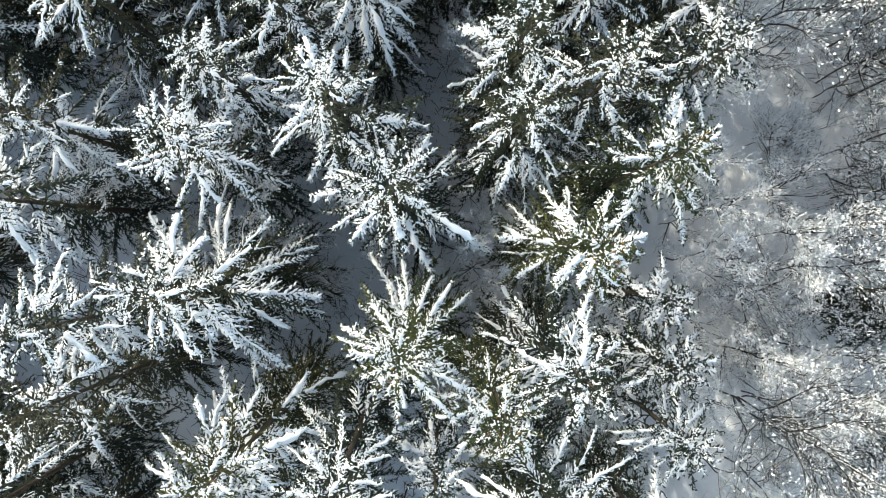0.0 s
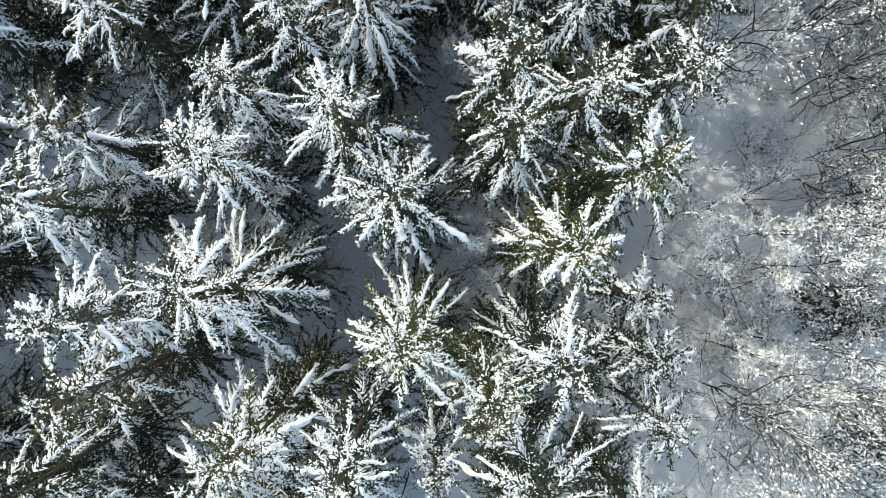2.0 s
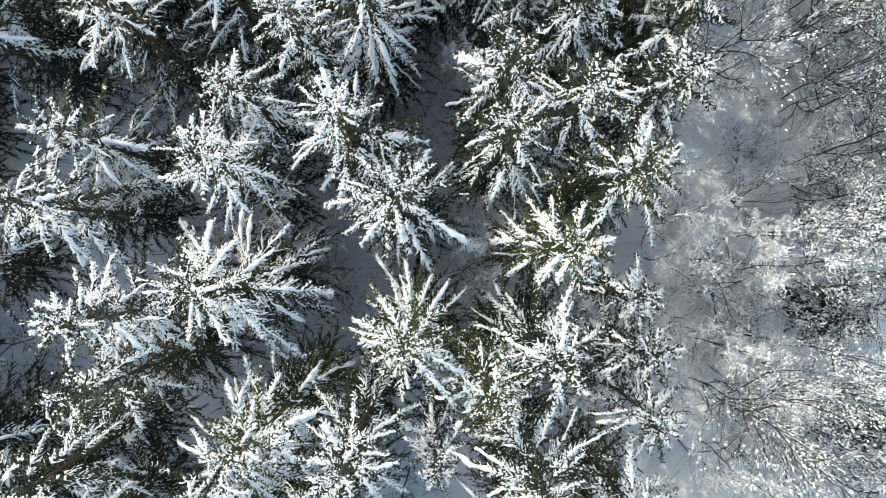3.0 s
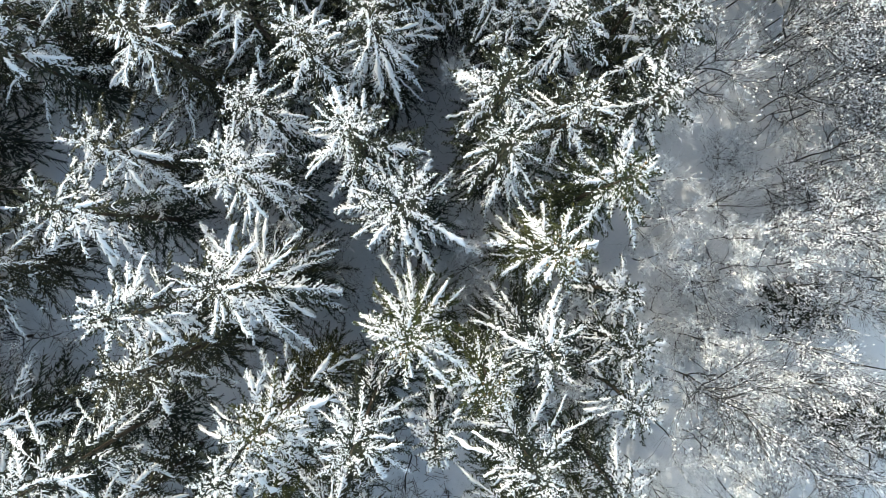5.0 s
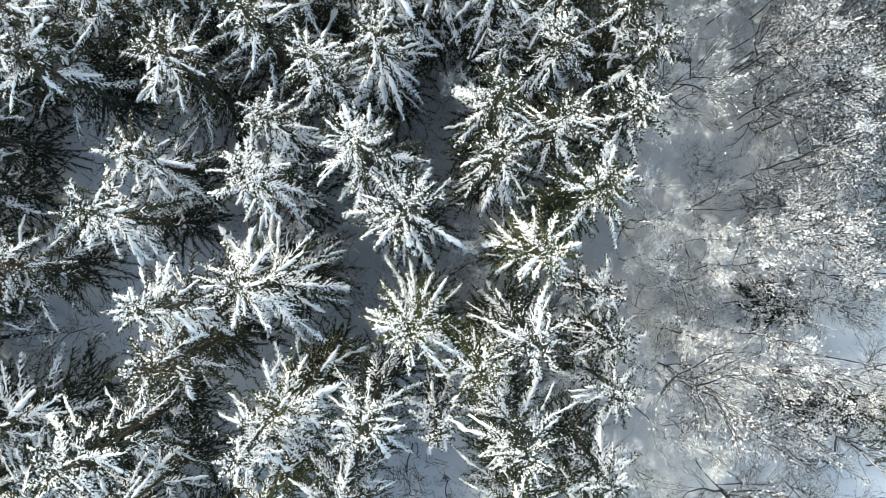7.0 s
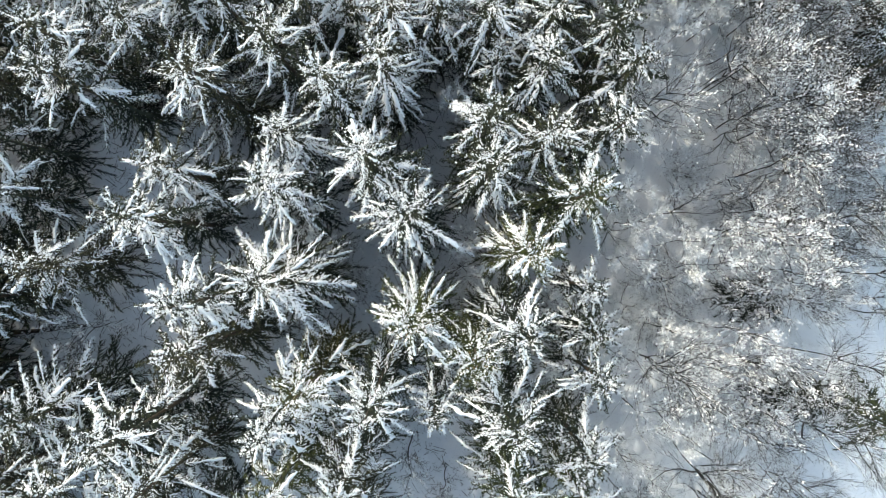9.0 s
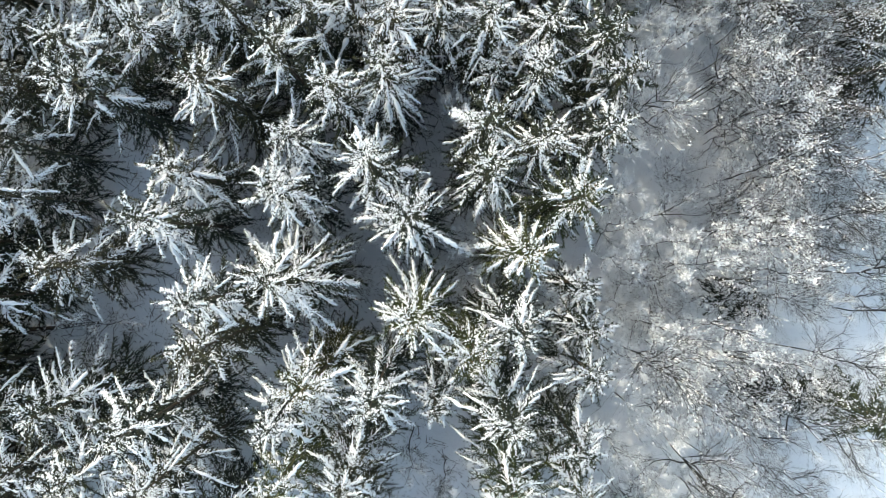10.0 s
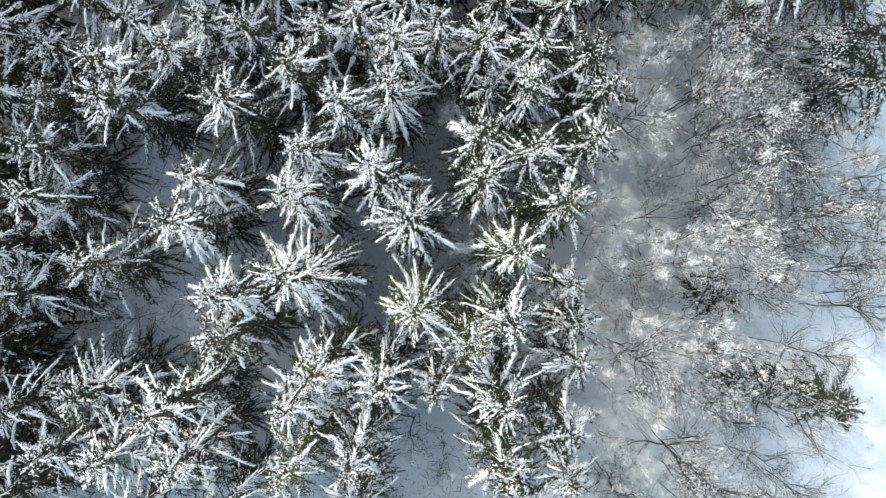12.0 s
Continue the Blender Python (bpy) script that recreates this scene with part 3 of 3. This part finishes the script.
        return np.stack([b[i, j] + step * (t - j)[:, None] + np.array([0, 0, 0.012]), unit(step)], 1)

    ends = np.concatenate([dots(b1, 12), dots(b2, 5), dots(b3, 4), dots(b4, 1)])
    ends = ends[rng.random(len(ends)) < (0.12 + 0.26 * frost)]
    n = len(ends)
    load.flakes(ends[:, 0], ends[:, 1], 0.038 + 0.050 * rng.random((n, 1)) ** 1.5, 0.022 + 0.034 * rng.random((n, 1)) ** 1.6, rng)
    tuft = rng.random(n) < 0.07
    load.lumps(ends[tuft, 0], 0.022 + 0.038 * rng.random((int(tuft.sum()), 1)) ** 2, rng, ends[tuft, 1])
    bark = bark or GREY_BARK
    return trunk.mesh("trunk", bark), limb_meshes, twigs.mesh("twig_mass", bark if bark is BROWN_TWIG else HOAR_TWIG if hoar else ALDER_TWIG), load.mesh("snow_load", SNOW, True)


def bare_tree(x, y, h, spread, label="leafless grey alder with frost and snow on its twigs", name="bare_tree", group="leafless trees at the wood edge", **kw):
    count[0] += 1
    root = new(name)
    root.matrix_world = pose(x, y, float(ground_z(x, y)) - 0.1)
    tagged(root, label, "tree" if name == "bare_tree" else "bush", group=group)
    trunk, limbs, twigs, load = bare_meshes(count[0] * 13 + 5, h, spread, **kw)
    part("trunk", trunk, root, "dark bare trunk")
    for limb in limbs:
        part("limb", limb, root)
    tagged(part("twig_mass", twigs, root, "thin leafless twigs"), kind="stuff")
    tagged(part("snow_load", load, root, "white snow on the twigs"), kind="stuff")
    return root


bare_tree(15.99, -12.92, 17.0, 4.60, steep=1.6, fork=0.35, frost=0.3, limbs=14)
bare_tree(13.02, -6.57, 19.0, 4.60, steep=1.6, fork=0.35, frost=0.4, limbs=14)
bare_tree(22.98, -11.01, 15.0, 4.20, steep=1.6, fork=0.35, frost=0.21)
bare_tree(13.00, 9.20, 15.0, 4.20, steep=1.6, fork=0.35, frost=0.5)
bare_tree(19.47, 8.66, 12.0, 3.50, steep=0.7, frost=0.8)
bare_tree(17.95, 11.15, 15.0, 4.00, steep=1.6, fork=0.35, frost=0.5)
bare_tree(23.09, 5.26, 9.0, 3.20, frost=0.78)
bare_tree(20.03, 2.60, 8.0, 3.00, frost=0.78)
bare_tree(25.23, 2.15, 13.0, 4.00, steep=1.6, fork=0.35, frost=0.27)
bare_tree(27.49, -1.40, 13.0, 4.00, steep=1.6, fork=0.35, frost=0.24)
bare_tree(24.43, -6.73, 13.0, 4.00, steep=1.6, fork=0.35, frost=0.24)
bare_tree(20.46, -3.19, 6.0, 2.60, frost=0.78, fork=0.05, name="bush", label="leafless bush bowed under hoar frost and snow")
bare_tree(22.61, -3.17, 6.0, 2.60, frost=0.72, fork=0.05, name="bush", label="leafless bush bowed under hoar frost and snow")
bare_tree(21.01, -9.46, 6.0, 2.60, frost=0.72, fork=0.05, name="bush", label="leafless bush bowed under hoar frost and snow")
bare_tree(24.47, -9.42, 6.0, 2.60, frost=0.72, fork=0.05, name="bush", label="leafless bush bowed under hoar frost and snow")
bare_tree(14.56, -1.45, 8.0, 3.20, frost=1.0)
bare_tree(14.97, 2.65, 7.0, 3.00, frost=1.0)
bare_tree(22.75, 9.75, 11.0, 4.00, frost=0.78, steep=0.8)
bare_tree(23.61, 14.19, 13.0, 4.00, bark=BROWN_TWIG, label="leafless birch with reddish brown snow-dusted twigs", frost=0.55)
bare_tree(24.48, 10.39, 13.0, 4.00, bark=BROWN_TWIG, label="leafless birch with reddish brown snow-dusted twigs", frost=0.55)
bare_tree(20.94, 17.31, 13.0, 4.00, bark=BROWN_TWIG, label="leafless birch with reddish brown snow-dusted twigs", frost=0.59)
bare_tree(15.80, 17.54, 12.0, 3.60, frost=0.8, steep=0.7)
bare_tree(18.37, -15.77, 15.0, 4.00, steep=1.6, fork=0.35, frost=0.35)
bare_tree(25.29, -16.94, 11.0, 3.40, steep=1.6, fork=0.35, frost=0.21)
bare_tree(16.65, -9.53, 8.0, 3.00, frost=0.9)
bare_tree(12.81, -17.02, 11.0, 3.50, steep=1.6, fork=0.35, frost=0.6)
bare_tree(26.16, 5.25, 12.0, 3.80, bark=BROWN_TWIG, label="leafless birch with reddish brown snow-dusted twigs", frost=0.33)
bare_tree(28.82, -4.06, 12.0, 4.00, steep=1.6, fork=0.35, frost=0.24)
bare_tree(24.83, -18.26, 12.0, 4.00, steep=1.6, fork=0.35, frost=0.21)
bare_tree(-8.94, 5.44, 9.0, 2.20, frost=1.2, fork=0.1)
bare_tree(-6.87, -1.58, 6.0, 2.00, frost=1.2, fork=0.1)
bare_tree(0.96, 13.68, 9.0, 2.00, frost=1.0)
bare_tree(3.84, -0.59, 5.0, 1.60, frost=1.0, fork=0.1)
bare_tree(-23.26, -4.99, 8.0, 2.20, frost=0.8)
bare_tree(-15.71, 8.22, 6.0, 2.00, frost=1.0, fork=0.1)
bare_tree(-2.10, -14.19, 15.0, 1.50, frost=0.15, limbs=8, steep=1.3)
bare_tree(8.44, -11.37, 6.0, 2.20, frost=1.0, fork=0.1)
bare_tree(0.47, -16.84, 11.0, 1.50, frost=0.15, limbs=8, steep=1.3)
bare_tree(22.68, 17.06, 9.0, 3.40, bark=BROWN_TWIG, label="leafless birch with reddish brown snow-dusted twigs", frost=0.55, fork=0.1)
bare_tree(24.23, 15.72, 10.0, 3.40, bark=BROWN_TWIG, label="leafless birch with reddish brown snow-dusted twigs", frost=0.55, fork=0.1)
bare_tree(23.62, 13.30, 9.0, 3.20, bark=BROWN_TWIG, label="leafless birch with reddish brown snow-dusted twigs", frost=0.55, fork=0.1)
bare_tree(25.13, 11.50, 9.0, 3.20, bark=BROWN_TWIG, label="leafless birch with reddish brown snow-dusted twigs", frost=0.55, fork=0.1)
bare_tree(21.77, 19.04, 10.0, 3.40, bark=BROWN_TWIG, label="leafless birch with reddish brown snow-dusted twigs", frost=0.55, fork=0.1)
bare_tree(24.82, 19.21, 10.0, 3.40, bark=BROWN_TWIG, label="leafless birch with reddish brown snow-dusted twigs", frost=0.33, fork=0.1)
bare_tree(25.32, 7.93, 8.0, 3.00, bark=BROWN_TWIG, label="leafless birch with reddish brown snow-dusted twigs", frost=0.59, fork=0.1)
bare_tree(31.02, 5.25, 11.0, 3.80, frost=0.36, fork=0.15, fine=1.15)
bare_tree(32.02, 0.82, 11.0, 3.80, frost=0.36, fork=0.15, fine=1.15)
bare_tree(27.47, 8.57, 10.0, 3.40, bark=BROWN_TWIG, label="leafless birch with reddish brown snow-dusted twigs", frost=0.55, fork=0.1)
bare_tree(-8.59, 2.70, 12.0, 2.20, label="slender leafless tree white with hoar frost between the spruces", frost=1.1, fork=0.3, limbs=9, fine=0.95, hoar=True)
bare_tree(-9.85, 4.69, 12.0, 2.20, label="slender leafless tree white with hoar frost between the spruces", frost=1.1, fork=0.3, limbs=9, fine=0.95, hoar=True)
bare_tree(-7.72, 1.11, 10.0, 2.00, label="slender leafless tree white with hoar frost between the spruces", frost=1.1, fork=0.3, limbs=9, fine=0.95, hoar=True)
bare_tree(-8.47, 6.65, 11.0, 2.00, label="slender leafless tree white with hoar frost between the spruces", frost=1.1, fork=0.3, limbs=9, fine=0.95, hoar=True)
bare_tree(1.34, -0.99, 10.0, 2.00, label="slender leafless tree white with hoar frost between the spruces", frost=1.1, fork=0.3, limbs=9, fine=0.95, hoar=True)
bare_tree(2.89, -2.05, 10.0, 1.80, label="slender leafless tree white with hoar frost between the spruces", frost=1.1, fork=0.3, limbs=9, fine=0.95, hoar=True)
bare_tree(1.92, 1.11, 9.0, 1.70, label="slender leafless tree white with hoar frost between the spruces", frost=1.1, fork=0.3, limbs=9, fine=0.95, hoar=True)
bare_tree(-15.45, 2.68, 11.0, 1.90, label="slender leafless tree white with hoar frost between the spruces", frost=1.1, fork=0.3, limbs=9, fine=0.95, hoar=True)
bare_tree(-3.23, -0.11, 9.0, 1.70, label="slender leafless tree white with hoar frost between the spruces", frost=1.1, fork=0.3, limbs=9, fine=0.95, hoar=True)
bare_tree(0.71, -6.75, 10.0, 1.80, label="slender leafless tree white with hoar frost between the spruces", frost=1.1, fork=0.3, limbs=9, fine=0.95, hoar=True)
bare_tree(7.78, -7.66, 9.0, 1.70, label="slender leafless tree white with hoar frost between the spruces", frost=1.1, fork=0.3, limbs=9, fine=0.95, hoar=True)
bare_tree(7.56, -3.18, 9.0, 1.60, label="slender leafless tree white with hoar frost between the spruces", frost=1.1, fork=0.3, limbs=9, fine=0.95, hoar=True)
bare_tree(1.20, 9.73, 11.0, 1.80, label="slender leafless tree white with hoar frost between the spruces", frost=1.1, fork=0.3, limbs=9, fine=0.95, hoar=True)
bare_tree(5.50, 4.94, 9.0, 1.60, label="slender leafless tree white with hoar frost between the spruces", frost=1.1, fork=0.3, limbs=9, fine=0.95, hoar=True)
bare_tree(2.90, -15.24, 8.0, 1.60, label="slender leafless tree white with hoar frost between the spruces", frost=1.1, fork=0.3, limbs=9, fine=0.95, hoar=True)
bare_tree(-16.14, -8.84, 10.0, 1.80, label="slender leafless tree white with hoar frost between the spruces", frost=1.1, fork=0.3, limbs=9, fine=0.95, hoar=True)

for x, y in ((16.7, 6.6), (17.6, 5.3), (18.1, 8.3)):
    bare_tree(x, y, 0.5, 0.6, label="small dark tuft of dead stems in the snow", name="bush", group="tufts of dead stems", limbs=7, fine=0.5, frost=0.0)

# a thicket of low frosted bushes between the trees of the wood edge
def thicket():
    kinds = [bare_tree(17.0 + 3 * i, -3.0 + 2.5 * i, 4.0 + i * 1.1, 2.6, name="bush", label="low leafless bush whitened by frost and snow", group="frosted bushes of the wood edge", frost=1.1 - 0.25 * i, fork=0.04, limbs=7, fine=0.8, steep=0.3 + 0.2 * i, hoar=i < 2, bark=BROWN_TWIG if i == 3 else None) for i in range(4)]
    spots = random.Random(11)
    for i in range(120):
        x, y = spots.uniform(11.0, 35), spots.uniform(-20, 20)
        if x > 32.5 + 0.45 * y or math.hypot(x - 29.3, y - 14) < 5.5:
            continue
        copy_thing(spots.choice(kinds[:2] if x < 17.5 else kinds[2:]), pose(x, y, float(ground_z(x, y)) - 0.1, 0, 0, spots.uniform(0, 360)))


thicket()


# slender frosted alders that stand close along the wood edge
def alder_belt():
    kinds = [bare_tree(13.5 + 2.6 * i, -14.5 + 8 * i, 10.5 + 1.2 * i, 2.3, label="slender leafless alder with snow-flecked twigs", group="slender alders of the wood edge", frost=1.0, fork=0.35, limbs=9, fine=0.9, steep=1.1, hoar=i < 2) for i in range(4)]
    spots = random.Random(23)
    for gx in np.arange(12.6, 21.5, 2.6):
        for gy in np.arange(-19, 19, 2.9):
            x, y = gx + spots.uniform(-1.1, 1.1), gy + spots.uniform(-1.2, 1.2)
            clearing = 12.0 < x < 17.5 and 3.5 < y < 8.5
            if not clearing and spots.random() < 0.92 and x < 29 + 0.45 * y:
                copy_thing(spots.choice(kinds[:2] if x < 16.5 else kinds[2:]), pose(x, y, float(ground_z(x, y)) - 0.1, 0, 0, spots.uniform(0, 360)))


alder_belt()


# ---- fallen trunks on the forest floor ----
def fallen_log(x0, y0, x1, y1, r, seed):
    rng = np.random.default_rng(seed)
    root = new("fallen_log")
    zc = float(ground_z((x0 + x1) / 2, (y0 + y1) / 2))
    root.matrix_world = pose((x0 + x1) / 2, (y0 + y1) / 2, zc)
    tagged(root, "dark fallen spruce trunk half buried in snow", "log", group="fallen trunks")
    t = np.linspace(0, 1, 12)
    xs, ys = x0 + (x1 - x0) * t, y0 + (y1 - y0) * t + 0.25 * np.sin(3 * t + seed)
    path = np.stack([xs - (x0 + x1) / 2, ys - (y0 + y1) / 2, ground_z(xs, ys) - zc + r * 0.6], -1)
    log, load = Soup(), Soup()
    log.tubes(path[None], (r * (1 - 0.6 * t))[None], 9, 1.0, rng, 0.06)
    for i in range(7):
        j = rng.integers(1, 11)
        d = np.array([rng.uniform(-0.6, 0.6), rng.choice([-1.0, 1.0]), rng.uniform(0.1, 0.8)])
        stub = path[j] + np.linspace(0, rng.uniform(0.4, 1.4), 4)[:, None] * d
        log.tubes(stub[None], np.array([[0.04, 0.03, 0.02, 0.01]]), 4)
    c = path[rng.integers(0, 11, 60)] + np.array([0, 0, 1.0]) * r * 0.7 + rng.normal(0, 0.3, (60, 3)) * np.array([1.4, 0.2, 0.05])
    load.lumps(c, rng.uniform(0.05, 0.16, (60, 1)), rng)
    part("trunk", log.mesh("trunk", BARK), root)
    tagged(part("snow_load", load.mesh("snow_load", SNOW, True), root, "patches of snow on the trunk"), kind="stuff")


fallen_log(-34.0, -5.6, -24.8, -5.0, 0.22, 3)
fallen_log(-33.5, -4.4, -27.0, -4.9, 0.14, 5)
fallen_log(-35.0, 0.7, -30.2, 0.4, 0.24, 8)
fallen_log(-22.5, 10.6, -17.5, 9.4, 0.15, 9)


# ---- broken twigs on the forest floor, strewn thickly to imitate its deep shade ----
def floor_shade_litter():
    rng = np.random.default_rng(77)
    n = 19000
    x, y = rng.uniform(-36, 10.5, n), rng.uniform(-24, 24, n)
    keep = np.array([noise.noise(Vector((a * 0.25, b * 0.25, 5.0))) > -0.22 for a, b in zip(x, y)])
    x, y = x[keep], y[keep]
    n = len(x)
    z = ground_z(x, y) + np.array([0.12 * noise.fractal(Vector((a * 0.5, b * 0.5, 0)), 0.8, 2.0, 4) for a, b in zip(x, y)]) + 0.03
    turn, ln = rng.uniform(0, 6.283, n), 0.15 + 1.1 * rng.random(n) ** 3
    way = np.stack([np.cos(turn), np.sin(turn), rng.normal(0, 0.05, n)], -1) * ln[:, None] / 2
    c = np.stack([x, y, z], -1)
    mid = c + rng.normal(0, 0.05, (n, 3)) * np.array([1, 1, 0.2])
    litter = Soup()
    litter.tubes(np.stack([mid - way, c + way], 1), np.repeat(rng.uniform(0.008, 0.03, (n, 1)), 2, 1) * np.array([[1.0, 0.4]]), 3)
    tagged(new("floor_shade_litter", litter.mesh("floor_shade_litter", BARK)), "dark broken twigs on the snowy floor, strewn thickly to imitate its shade", "litter", kind="stuff")


floor_shade_litter()
